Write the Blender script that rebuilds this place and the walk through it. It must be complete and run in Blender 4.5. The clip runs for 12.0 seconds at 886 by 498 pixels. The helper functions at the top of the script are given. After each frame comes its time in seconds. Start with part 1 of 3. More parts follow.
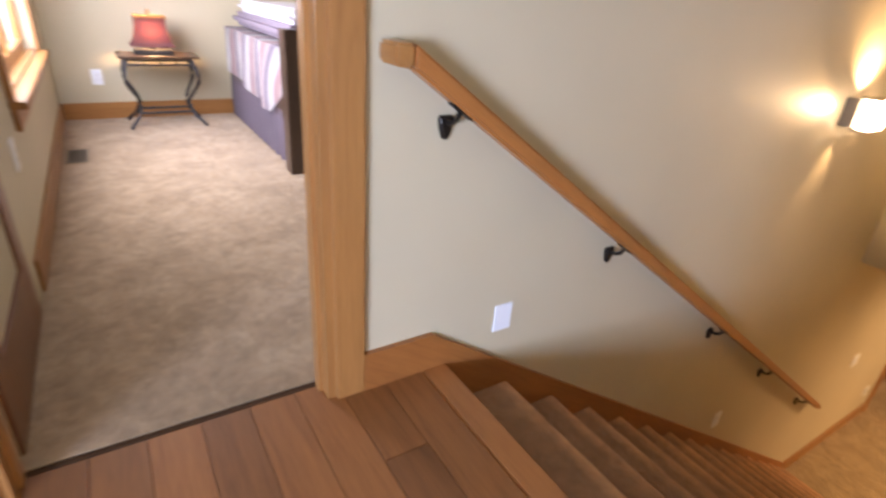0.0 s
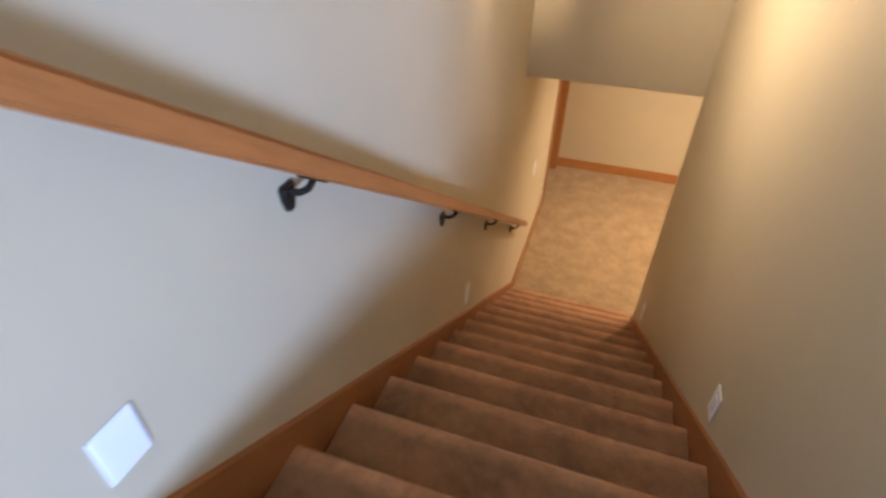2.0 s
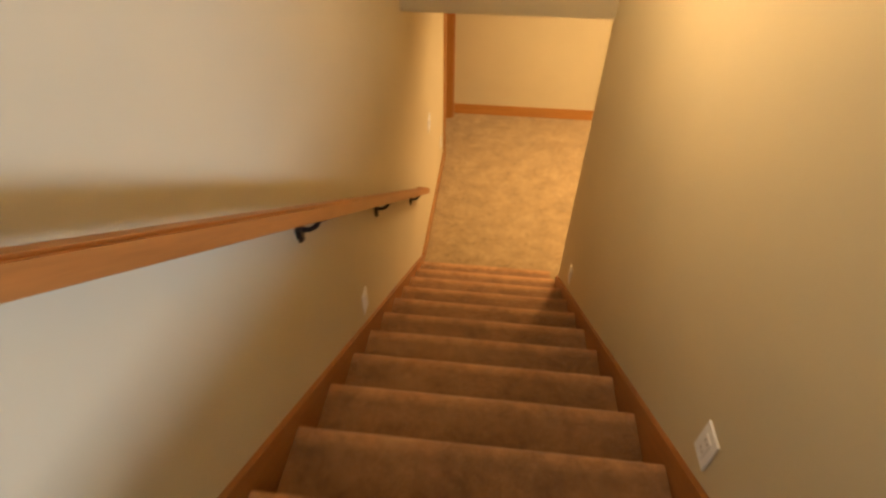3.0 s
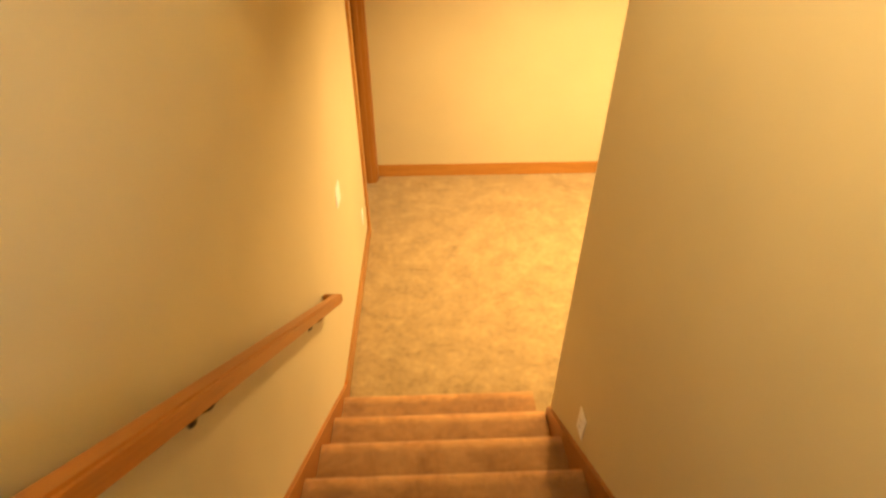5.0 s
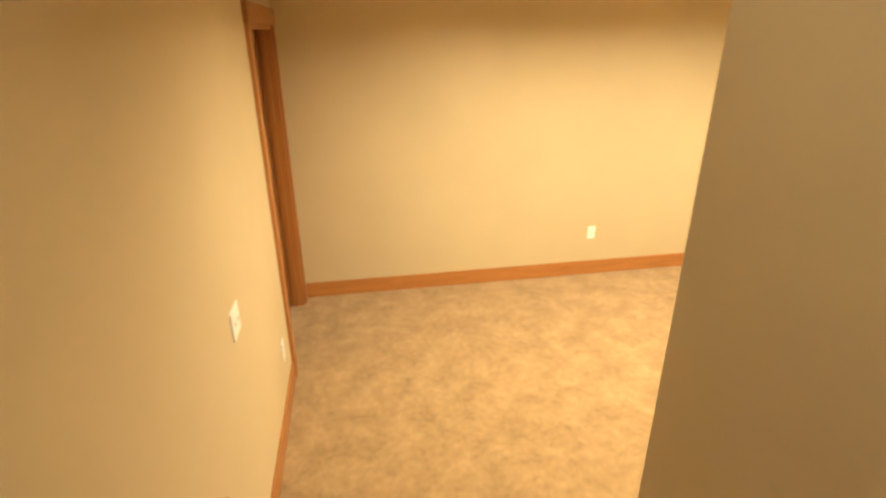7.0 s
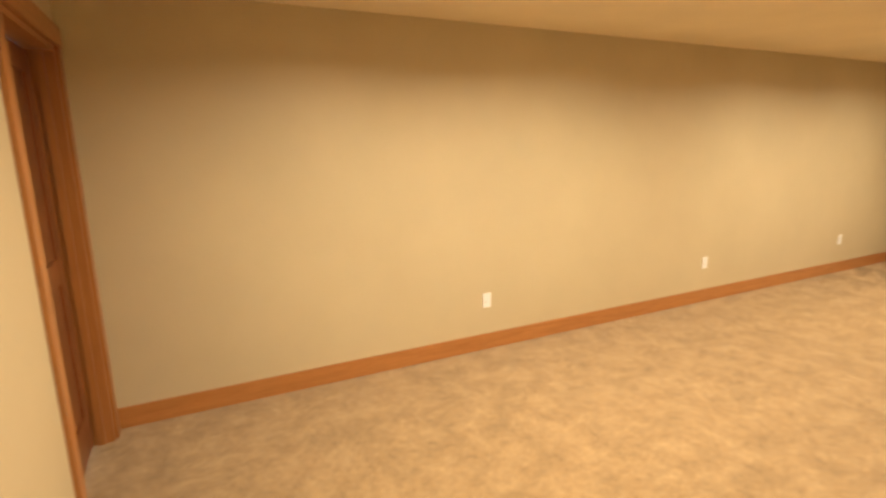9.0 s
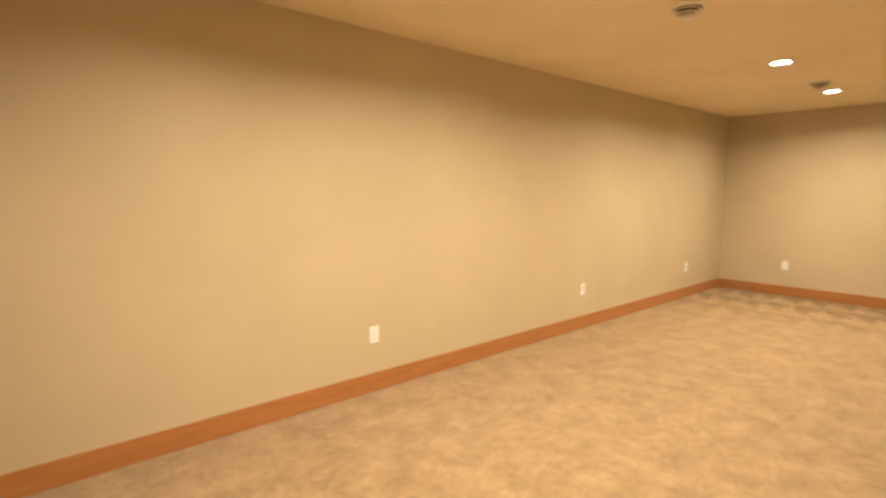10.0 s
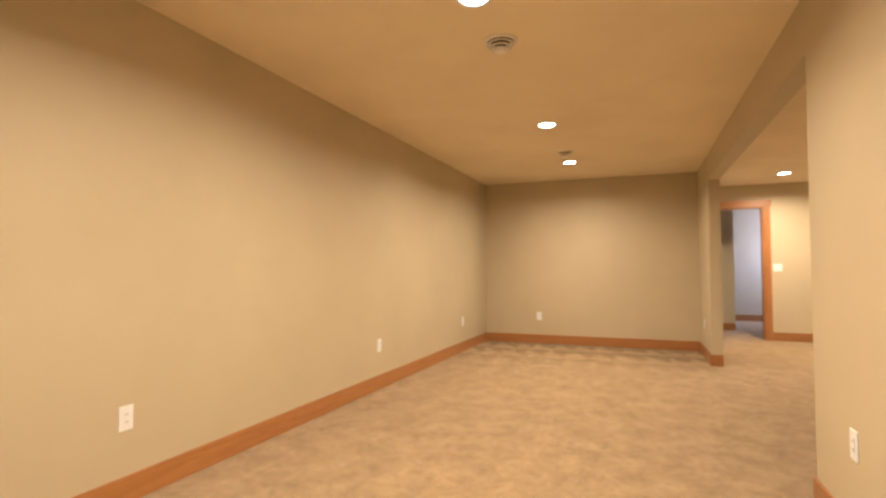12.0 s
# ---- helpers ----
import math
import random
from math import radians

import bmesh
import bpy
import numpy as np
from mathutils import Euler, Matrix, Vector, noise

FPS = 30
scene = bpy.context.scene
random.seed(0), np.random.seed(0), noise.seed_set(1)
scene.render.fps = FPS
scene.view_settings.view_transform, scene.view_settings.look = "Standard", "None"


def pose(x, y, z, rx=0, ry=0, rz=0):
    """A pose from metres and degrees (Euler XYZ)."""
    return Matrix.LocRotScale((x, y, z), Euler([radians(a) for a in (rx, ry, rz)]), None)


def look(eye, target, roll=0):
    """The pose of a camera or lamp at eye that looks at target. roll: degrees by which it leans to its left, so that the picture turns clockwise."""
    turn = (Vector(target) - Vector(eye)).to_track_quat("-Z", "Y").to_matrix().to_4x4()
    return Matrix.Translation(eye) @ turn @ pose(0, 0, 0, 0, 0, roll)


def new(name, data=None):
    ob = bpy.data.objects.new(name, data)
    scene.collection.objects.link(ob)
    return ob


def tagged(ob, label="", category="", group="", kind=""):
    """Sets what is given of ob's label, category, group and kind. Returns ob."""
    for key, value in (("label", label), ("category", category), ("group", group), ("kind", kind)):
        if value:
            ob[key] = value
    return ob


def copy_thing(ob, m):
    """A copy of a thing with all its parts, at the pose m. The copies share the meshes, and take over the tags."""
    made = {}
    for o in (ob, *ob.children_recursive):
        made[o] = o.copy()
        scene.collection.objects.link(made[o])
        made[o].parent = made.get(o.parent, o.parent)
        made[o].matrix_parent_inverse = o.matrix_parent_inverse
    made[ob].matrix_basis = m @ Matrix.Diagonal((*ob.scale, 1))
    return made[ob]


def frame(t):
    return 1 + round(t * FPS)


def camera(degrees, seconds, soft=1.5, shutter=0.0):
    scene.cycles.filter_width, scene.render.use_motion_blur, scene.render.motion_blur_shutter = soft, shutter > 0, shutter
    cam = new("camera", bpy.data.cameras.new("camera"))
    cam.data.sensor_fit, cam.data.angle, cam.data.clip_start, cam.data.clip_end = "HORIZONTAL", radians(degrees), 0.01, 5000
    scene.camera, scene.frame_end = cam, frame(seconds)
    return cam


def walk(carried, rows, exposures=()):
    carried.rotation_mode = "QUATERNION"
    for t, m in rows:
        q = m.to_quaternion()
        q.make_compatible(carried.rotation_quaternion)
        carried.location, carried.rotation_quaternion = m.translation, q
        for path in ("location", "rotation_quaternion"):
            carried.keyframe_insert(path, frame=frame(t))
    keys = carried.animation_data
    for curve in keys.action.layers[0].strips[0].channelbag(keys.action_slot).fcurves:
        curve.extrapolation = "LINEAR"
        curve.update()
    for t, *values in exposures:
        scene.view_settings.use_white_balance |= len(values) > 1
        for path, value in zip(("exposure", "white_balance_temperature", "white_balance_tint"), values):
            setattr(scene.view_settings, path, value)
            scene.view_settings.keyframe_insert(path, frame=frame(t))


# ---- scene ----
cam = camera(81.0, 12.0, soft=2.5, shutter=0.5)
PATH = [
    (0, (1.135, -0.789, 3.707), (-0.365, 0.205, 2.834), 4.4),
    (0.5, (0.944, -0.664, 3.637), (-0.345, 0.544, 2.699), 3.6),
    (1, (0.76, -0.52, 3.579), (-0.24, 0.872, 2.547), 1.7),
    (1.5, (0.615, -0.281, 3.482), (-0.106, 1.215, 2.367), 0.6),
    (2, (0.573, -0.031, 3.42), (0.071, 1.484, 2.214), 0.9),
    (2.5, (0.521, 0.297, 3.332), (0.228, 1.784, 2.027), 1.4),
    (3, (0.528, 0.597, 3.184), (0.371, 2.066, 1.836), 0.2),
    (5, (0.502, 1.818, 2.556), (0.563, 3.436, 1.382), 0.0),
    (5.5, (0.49, 2.053, 2.419), (0.596, 3.735, 1.341), -0.0),
    (6, (0.503, 2.22, 2.322), (0.655, 3.951, 1.332), -1.3),
    (6.5, (0.48, 2.411, 2.201), (0.705, 4.191, 1.318), -0.8),
    (8.5, (0.482, 3.114, 1.74), (1.174, 4.926, 1.255), -1.3),
    (9, (0.505, 3.291, 1.63), (1.371, 5.047, 1.226), -1.0),
    (9.5, (0.454, 3.523, 1.548), (1.556, 5.157, 1.206), 0.3),
    (10, (0.564, 3.706, 1.406), (1.882, 5.193, 1.179), 0.2),
    (10.5, (0.664, 3.844, 1.304), (2.161, 5.165, 1.176), -0.0),
    (11, (0.779, 4.01, 1.203), (2.439, 5.126, 1.179), -0.0),
    (11.5, (0.779, 4.164, 1.12), (2.562, 5.067, 1.181), -0.3),
    (12, (0.753, 4.333, 1.111), (2.616, 5.057, 1.19), -0.1),
]
EXPOSURES = [(0.0, 1.42, 6900, 24), (0.5, 1.46, 6250, 23), (1.0, 1.64, 5700, 21), (2.0, 1.74, 5400, 19), (2.5, 1.68, 6400, 18), (3.0, 1.84, 7700, 15), (5.0, 2.54, 8600, 5), (6.5, 2.42, 6250, 3), (8.5, 1.93, 5600, 8), (10.0, 1.9, 5300, 10), (12.0, 1.72, 5200, 15)]
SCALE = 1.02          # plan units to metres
walk(cam, [(t, look(Vector(eye) * SCALE, Vector(target) * SCALE, roll)) for t, eye, target, roll in PATH], EXPOSURES)

# ---- plan (units of SCALE metres; y runs down the stairs, z = 0 is the lower carpet) ----
UP = 2.63             # upper floor
RISE, RUN = UP / 15, 0.264
W = 1.10             # stair width
LOW_CEIL, UP_CEIL = 2.445, 5.07
FAR_Y, EAST_X = 6.658, 8.608



def placed(m):
    """A pose given in plan units, in metres."""
    m = m.copy()
    m.translation = m.translation * SCALE
    return m


# ---- world and lights ----
world = bpy.data.worlds.new("world")
scene.world = world
world.use_nodes = True
sky = world.node_tree.nodes.new("ShaderNodeTexSky")
sky.sky_type, sky.sun_disc, sky.sun_elevation, sky.sun_rotation = "NISHITA", False, radians(40), radians(200)
world.node_tree.links.new(sky.outputs[0], world.node_tree.nodes["Background"].inputs[0])
world.node_tree.nodes["Background"].inputs[1].default_value = 0.12

WARM = (1.0, 0.69, 0.35)
COOL = (0.51, 0.69, 1.0)


def lamp(name, kind, m, energy, color, size=0.1, size_y=None, spot=None, blend=0.6, spread=180):
    d = bpy.data.lights.new(name, kind)
    d.energy, d.color = energy, color
    if kind == "AREA":
        d.size = size
        d.shape, d.spread = "DISK", radians(spread)
        if size_y:
            d.shape, d.size_y = "RECTANGLE", size_y
    else:
        d.shadow_soft_size = size
    if spot:
        d.spot_size, d.spot_blend = radians(spot), blend
    ob = new(name, d)
    ob.matrix_world = placed(m)
    return ob


lamp("hall_window_light", "AREA", look((3.0, -3.9, 3.45), (0.6, 0.0, 3.1)), 138, COOL, 1.4, 1.0)
lamp("bedroom_window_light", "AREA", look((-2.32, -1.29, 3.98), (-2.6, 0.2, 2.95)), 54, (0.74, 0.84, 1.0), 1.4, 1.2)
lamp("far_room_window_light", "AREA", look((12.9, 1.15, 1.6), (12.9, 3.0, 1.2)), 14, (0.84, 0.80, 1.0), 1.0, 1.0)
# the last light is unseen, added to brighten the space beyond the opening
CANS = [(1.55, 4.97, 18), (3.135, 5.095, 16), (5.52, 5.154, 16), (7.313, 5.185, 13), (9.186, 2.496, 20), (6.8, 1.3, 22)]
for cx, cy, watts in CANS:
    lamp("can_light_bulb", "AREA", look((cx, cy, LOW_CEIL - 0.012), (cx, cy, 0)), watts, WARM, 0.15, spread=160)
SCONCE = (0.0, 2.285, 3.345)
for dy, dz, e, cone, out, lean in ((-1, 0.13, 7.0, 56, 0.055, 0.055), (0.05, 1, 13.0, 135, 0.065, 0.25), (1, -0.22, 1.5, 36, 0.058, 0.07), (-0.25, -1, 2.6, 64, 0.06, 0.09)):
    sx, sy, sz = SCONCE
    lamp("sconce_bulb", "SPOT", look((sx + out, sy + 0.105 * dy, sz + 0.10 * dz), (sx + out - lean, sy + dy, sz + dz)), e, WARM, 0.02, spot=cone, blend=0.9)
lamp("sconce_bulb", "SPOT", look((0.17, SCONCE[1], SCONCE[2]), (1.1, SCONCE[1] + 0.1, SCONCE[2])), 29, WARM, 0.06, spot=165, blend=1.0)
# light that leaves the slot between backplate and glass and meets the header as a narrow strip
lamp("sconce_bulb", "SPOT", look((0.0585, SCONCE[1] + 0.05, SCONCE[2]), (0.0585, SCONCE[1] + 1.0, SCONCE[2] - 0.15)), 18, WARM, 0.002, spot=70, blend=1.0)
lamp("bedside_bulb", "POINT", pose(-3.60, -0.43, UP + 0.69), 9, WARM, 0.04)

# ---- materials ----


def mat(name, base, rough=0.6, spec=0.5, metal=0.0):
    m = bpy.data.materials.new(name)
    m.use_nodes = True
    b = m.node_tree.nodes["Principled BSDF"]
    b.inputs["Base Color"].default_value = (*base, 1)
    b.inputs["Roughness"].default_value = rough
    b.inputs["Specular IOR Level"].default_value = spec
    b.inputs["Metallic"].default_value = metal
    return m


def nodes_of(m):
    t = m.node_tree
    return t, t.nodes["Principled BSDF"], t.nodes.new, t.links.new


def coords(t, scale=(1, 1, 1)):
    g = t.nodes.new("ShaderNodeNewGeometry")
    mp = t.nodes.new("ShaderNodeMapping")
    mp.inputs["Scale"].default_value = scale
    t.links.new(g.outputs["Position"], mp.inputs["Vector"])
    return mp.outputs["Vector"]


def ramp(t, src, stops):
    r = t.nodes.new("ShaderNodeValToRGB")
    e = r.color_ramp.elements
    while len(e) < len(stops):
        e.new(0.5)
    for el, (p, c) in zip(e, stops):
        el.position, el.color = p, (*c, 1)
    t.links.new(src, r.inputs[0])
    return r.outputs[0]


def noise_tex(t, vec, scale, detail=3, rough=0.55, dist=0.0):
    n = t.nodes.new("ShaderNodeTexNoise")
    n.inputs["Scale"].default_value, n.inputs["Detail"].default_value = scale, detail
    n.inputs["Roughness"].default_value, n.inputs["Distortion"].default_value = rough, dist
    t.links.new(vec, n.inputs["Vector"])
    return n.outputs["Fac"]


def mix(t, fac, a, b, blend="MIX"):
    m = t.nodes.new("ShaderNodeMix")
    m.data_type, m.blend_type = "RGBA", blend
    for sock, v in ((m.inputs[0], fac), (m.inputs[6], a), (m.inputs[7], b)):
        if isinstance(v, (int, float)):
            sock.default_value = v
        elif isinstance(v, tuple):
            sock.default_value = (*v, 1)
        else:
            t.links.new(v, sock)
    return m.outputs[2]


def bump(t, b, height, strength, distance):
    n = t.nodes.new("ShaderNodeBump")
    n.inputs["Strength"].default_value, n.inputs["Distance"].default_value = strength, distance
    t.links.new(height, n.inputs["Height"])
    t.links.new(n.outputs[0], b.inputs["Normal"])


def tone(c, k):
    return tuple(v * k for v in c)


def mixed(a, c, k):
    return tuple(u * (1 - k) + v * k for u, v in zip(a, c))


def paint(name, base, rough=0.6):
    """Rolled eggshell wall paint: faint patches and orange-peel relief."""
    m = mat(name, base, rough, 0.35)
    t, b, _, link = nodes_of(m)
    v = coords(t)
    big = noise_tex(t, v, 1.3, 3)
    link(ramp(t, big, [(0.3, tone(base, 0.95)), (0.7, tone(base, 1.04))]), b.inputs["Base Color"])
    bump(t, b, noise_tex(t, v, 190, 2), 0.12, 0.002)
    return m


def calc(t, op, a, b=0.0, c=0.0):
    n = t.nodes.new("ShaderNodeMath")
    n.operation = op
    for sock, v in zip(n.inputs, (a, b, c)):
        if isinstance(v, (int, float)):
            sock.default_value = v
        else:
            t.links.new(v, sock)
    return n.outputs[0]


def vacuum_marks(t):
    """Rows of slanted tongues in the nap, left by a vacuum cleaner pushed towards the end wall."""
    g = t.nodes.new("ShaderNodeNewGeometry")
    sp = t.nodes.new("ShaderNodeSeparateXYZ")
    t.links.new(g.outputs["Position"], sp.inputs[0])
    wob = noise_tex(t, g.outputs["Position"], 3.0, 3)
    u = calc(t, "FRACT", calc(t, "MULTIPLY_ADD", sp.outputs["Y"], 3.4, calc(t, "MULTIPLY", wob, 1.6)))
    v = calc(t, "FRACT", calc(t, "MULTIPLY_ADD", sp.outputs["X"], 1.55, calc(t, "MULTIPLY", wob, 0.7)))
    tongue = calc(t, "SUBTRACT", v, calc(t, "MULTIPLY", u, 0.75))
    near = t.nodes.new("ShaderNodeMapRange")
    near.inputs[1].default_value, near.inputs[2].default_value = 6.7, 8.0
    t.links.new(sp.outputs["X"], near.inputs[0])
    shade = ramp(t, tongue, [(0.05, (1.15, 1.14, 1.10)), (0.2, (0.70, 0.66, 0.50))])
    inside = calc(t, "MULTIPLY", near.outputs[0], calc(t, "GREATER_THAN", sp.outputs["Y"], 3.66))
    return mix(t, inside, (1.0, 1.0, 1.0), shade)


def carpet(name, base, dark, light, marks=False, nose=False):
    """Cut-pile carpet: trodden patches, streaks left by the vacuum, tufts."""
    m = mat(name, base, 0.95, 0.1)
    t, b, _, link = nodes_of(m)
    v = coords(t)
    patch = noise_tex(t, v, 5.0, 9, 0.72, 0.3)
    streak = noise_tex(t, v, 22, 5, 0.7, 0.3)
    tuft = noise_tex(t, v, 240, 2, 0.7)
    c1 = ramp(t, patch, [(0.39, dark), (0.5, base), (0.61, light)])
    c2 = ramp(t, streak, [(0.38, tone(base, 0.66)), (0.62, tone(base, 1.27))])
    c = mix(t, 0.4, c1, c2)
    c = mix(t, 0.55, c, ramp(t, tuft, [(0.3, (0.45, 0.45, 0.45)), (0.7, (1.0, 1.0, 1.0))]), "MULTIPLY")
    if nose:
        # painted light and shade: pale where pile wraps the nose, darker tread behind
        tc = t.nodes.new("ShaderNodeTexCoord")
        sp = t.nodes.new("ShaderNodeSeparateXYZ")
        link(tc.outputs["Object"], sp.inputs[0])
        nose_light = calc(t, "MULTIPLY_ADD", noise_tex(t, v, 14, 3), 0.03, sp.outputs["Y"])
        c = mix(t, 1.0, c, ramp(t, calc(t, "MULTIPLY_ADD", nose_light, 4.0, 1.0), [(0.80, (0.72, 0.69, 0.66)), (0.98, (1.3, 1.3, 1.28))]), "MULTIPLY")
    if marks:
        c = mix(t, 1.0, c, vacuum_marks(t), "MULTIPLY")
    link(c, b.inputs["Base Color"])
    b.inputs["Sheen Weight"].default_value = 0.25
    b.inputs["Sheen Roughness"].default_value = 0.6
    add = t.nodes.new("ShaderNodeMath")
    add.operation = "MULTIPLY_ADD"
    link(patch, add.inputs[0])
    add.inputs[1].default_value = 0.35
    link(tuft, add.inputs[2])
    bump(t, b, add.outputs[0], 0.7, 0.012)
    return m


def wood(name, a, c, axis="x", rough=0.38, coat=0.25, scale=1.0, spread=0.78, slope=0.0):
    """Stained, varnished wood with grain along one axis, toned piece by piece."""
    m = mat(name, a, rough, 0.5)
    t, b, _, link = nodes_of(m)
    s = {"x": (1.2, 14, 14), "y": (14, 1.2, 14), "z": (14, 14, 1.2)}[axis]
    v = coords(t, tuple(k * scale for k in s))
    if slope:
        # grain that follows a sloping board
        turn = t.nodes.new("ShaderNodeVectorRotate")
        turn.rotation_type = "X_AXIS"
        turn.inputs["Angle"].default_value = slope
        link(t.nodes["Geometry"].outputs["Position"], turn.inputs["Vector"])
        link(turn.outputs[0], t.nodes["Mapping"].inputs["Vector"])
    info = t.nodes.new("ShaderNodeObjectInfo")
    off = t.nodes.new("ShaderNodeVectorMath")
    off.operation = "MULTIPLY_ADD"
    link(info.outputs["Random"], off.inputs[0])
    off.inputs[1].default_value = (37, 53, 71)
    link(v, off.inputs[2])
    g = noise_tex(t, off.outputs[0], 1.6, 5, 0.6, 1.2)
    fine = noise_tex(t, off.outputs[0], 9, 3, 0.7)
    c1 = ramp(t, g, [(0.25, mixed(a, c, 0.6)), (0.5, a), (0.75, tone(a, 1.15))])
    c1 = mix(t, 0.22, c1, ramp(t, fine, [(0.35, c), (0.65, tone(a, 1.1))]))
    c1 = mix(t, 0.8, c1, ramp(t, info.outputs["Random"], [(0.0, (spread, spread * 0.97, spread * 0.94)), (1.0, (1.0, 1.0, 1.0))]), "MULTIPLY")
    link(c1, b.inputs["Base Color"])
    b.inputs["Coat Weight"].default_value, b.inputs["Coat Roughness"].default_value = coat, 0.25
    bump(t, b, fine, 0.06, 0.002)
    return m


WALL = paint("wall_paint", (0.545, 0.482, 0.342), 0.52)
CEIL = paint("ceiling_paint", (0.85, 0.765, 0.58), 0.8)
CARPET = carpet("carpet_pile", (0.46, 0.315, 0.185), (0.32, 0.208, 0.115), (0.58, 0.42, 0.265))
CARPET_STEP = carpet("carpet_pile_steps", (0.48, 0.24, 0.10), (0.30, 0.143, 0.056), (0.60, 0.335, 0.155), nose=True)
CARPET_LOW = carpet("carpet_pile_low", (0.41, 0.282, 0.138), (0.29, 0.195, 0.09), (0.51, 0.366, 0.192), True)
TRIM_A, TRIM_C = (0.42, 0.195, 0.06), (0.28, 0.108, 0.033)
TRIM_X, TRIM_Y, TRIM_Z = (wood("trim_wood_" + k, TRIM_A, TRIM_C, k) for k in "xyz")
TRIM_SLOPE = wood("trim_wood_slope", (0.38, 0.146, 0.04), (0.23, 0.08, 0.023), "y", slope=math.atan(RISE / RUN))
FLOOR_WOOD = wood("floor_wood", (0.325, 0.128, 0.038), (0.16, 0.054, 0.015), "x", 0.55, 0.0, spread=0.36)
FLOOR_TRIM = wood("floor_trim_wood", (0.36, 0.145, 0.044), (0.2, 0.07, 0.02), "x", 0.5, 0.05)
DOOR_WOOD = wood("door_wood", (0.21, 0.078, 0.026), (0.12, 0.04, 0.013), "z", 0.4)
DARK_WOOD = wood("dark_wood", (0.055, 0.028, 0.016), (0.03, 0.015, 0.01), "z", 0.45)
WHITE = mat("white_plastic", (0.83, 0.86, 0.92), 0.35)
SLOT = mat("slot_dark", (0.03, 0.028, 0.025), 0.6)
BRONZE = mat("oil_rubbed_bronze", (0.035, 0.028, 0.024), 0.42, 0.5, 0.7)
IRON = mat("wrought_iron", (0.04, 0.038, 0.04), 0.5, 0.5, 0.6)
NICKEL = mat("brushed_nickel", (0.55, 0.50, 0.42), 0.35, 0.5, 1.0)
EDGE_DARK = mat("dark_edge_strip", (0.06, 0.028, 0.012), 0.85, 0.2)
PEWTER = mat("aged_pewter", (0.22, 0.19, 0.155), 0.45, 0.5, 0.6)
THROAT = mat("vent_throat", (0.13, 0.11, 0.09), 0.6)
VENT_WHITE = mat("vent_enamel", (0.86, 0.84, 0.80), 0.45)


def glow(name, color, strength):
    m = mat(name, (0.8, 0.8, 0.8))
    b = m.node_tree.nodes["Principled BSDF"]
    b.inputs["Emission Color"].default_value = (*color, 1)
    b.inputs["Emission Strength"].default_value = strength
    return m


LAMP_GLOW = glow("lamp_lens", (1.0, 0.86, 0.62), 9)
SHADE_GLOW = glow("sconce_glass", (1.0, 0.82, 0.56), 7)


# ---- mesh helpers ----


def box(bm, x0, y0, z0, x1, y1, z1, bevel=0.0):
    r = bmesh.ops.create_cube(bm, size=1)
    vs = r["verts"]
    for v in vs:
        v.co = Vector((x0 + (v.co.x + 0.5) * (x1 - x0), y0 + (v.co.y + 0.5) * (y1 - y0), z0 + (v.co.z + 0.5) * (z1 - z0)))
    if bevel:
        es = {e for v in vs for e in v.link_edges}
        bmesh.ops.bevel(bm, geom=list(es), offset=bevel, segments=2, affect="EDGES", clamp_overlap=True)
    return bm


def cyl(bm, p, q, r0, r1=None, n=16):
    p, q = Vector(p), Vector(q)
    d = q - p
    m = Matrix.Translation((p + q) / 2) @ d.to_track_quat("Z", "Y").to_matrix().to_4x4()
    bmesh.ops.create_cone(bm, cap_ends=True, segments=n, radius1=r0, radius2=r0 if r1 is None else r1, depth=d.length, matrix=m)
    return bm


def prism(bm, outline, axis, a, b):
    """Extrude a 2D outline along axis x (outline in y, z), y (x, z) or z (x, y) from a to b."""
    put = {"x": lambda u, v, w: (w, u, v), "y": lambda u, v, w: (u, w, v), "z": lambda u, v, w: (u, v, w)}[axis]
    lo = [bm.verts.new(put(u, v, a)) for u, v in outline]
    hi = [bm.verts.new(put(u, v, b)) for u, v in outline]
    n = len(outline)
    bm.faces.new(lo)
    bm.faces.new(hi)
    for i in range(n):
        bm.faces.new((lo[i], lo[(i + 1) % n], hi[(i + 1) % n], hi[i]))
    bmesh.ops.recalc_face_normals(bm, faces=bm.faces[:])
    return bm


def tube(bm, pts, r, n=8):
    """A round bar along a line of points, its rings turned with the line."""
    rings = []
    pts = [Vector(p) for p in pts]
    for i, p in enumerate(pts):
        d = (pts[min(i + 1, len(pts) - 1)] - pts[max(i - 1, 0)]).normalized()
        q = d.to_track_quat("Z", "Y")
        rings.append([bm.verts.new(p + q @ Vector((r * math.cos(a), r * math.sin(a), 0))) for a in (2 * math.pi * k / n for k in range(n))])
    for a, b in zip(rings, rings[1:]):
        for k in range(n):
            bm.faces.new((a[k], a[(k + 1) % n], b[(k + 1) % n], b[k]))
    bm.faces.new(rings[0])
    bm.faces.new(rings[-1])
    bmesh.ops.recalc_face_normals(bm, faces=bm.faces[:])
    return bm


def mesh_object(name, bm, material, smooth=False):
    me = bpy.data.meshes.new(name)
    bm.transform(Matrix.Scale(SCALE, 4))
    bm.to_mesh(me)
    bm.free()
    me.materials.append(material)
    if smooth:
        for p in me.polygons:
            p.use_smooth = True
        me.set_sharp_from_angle(angle=radians(40))
    return new(name, me)


def part(name, bm, material, parent, label="", smooth=False):
    ob = mesh_object(name, bm, material, smooth)
    ob.parent = parent
    return tagged(ob, label)


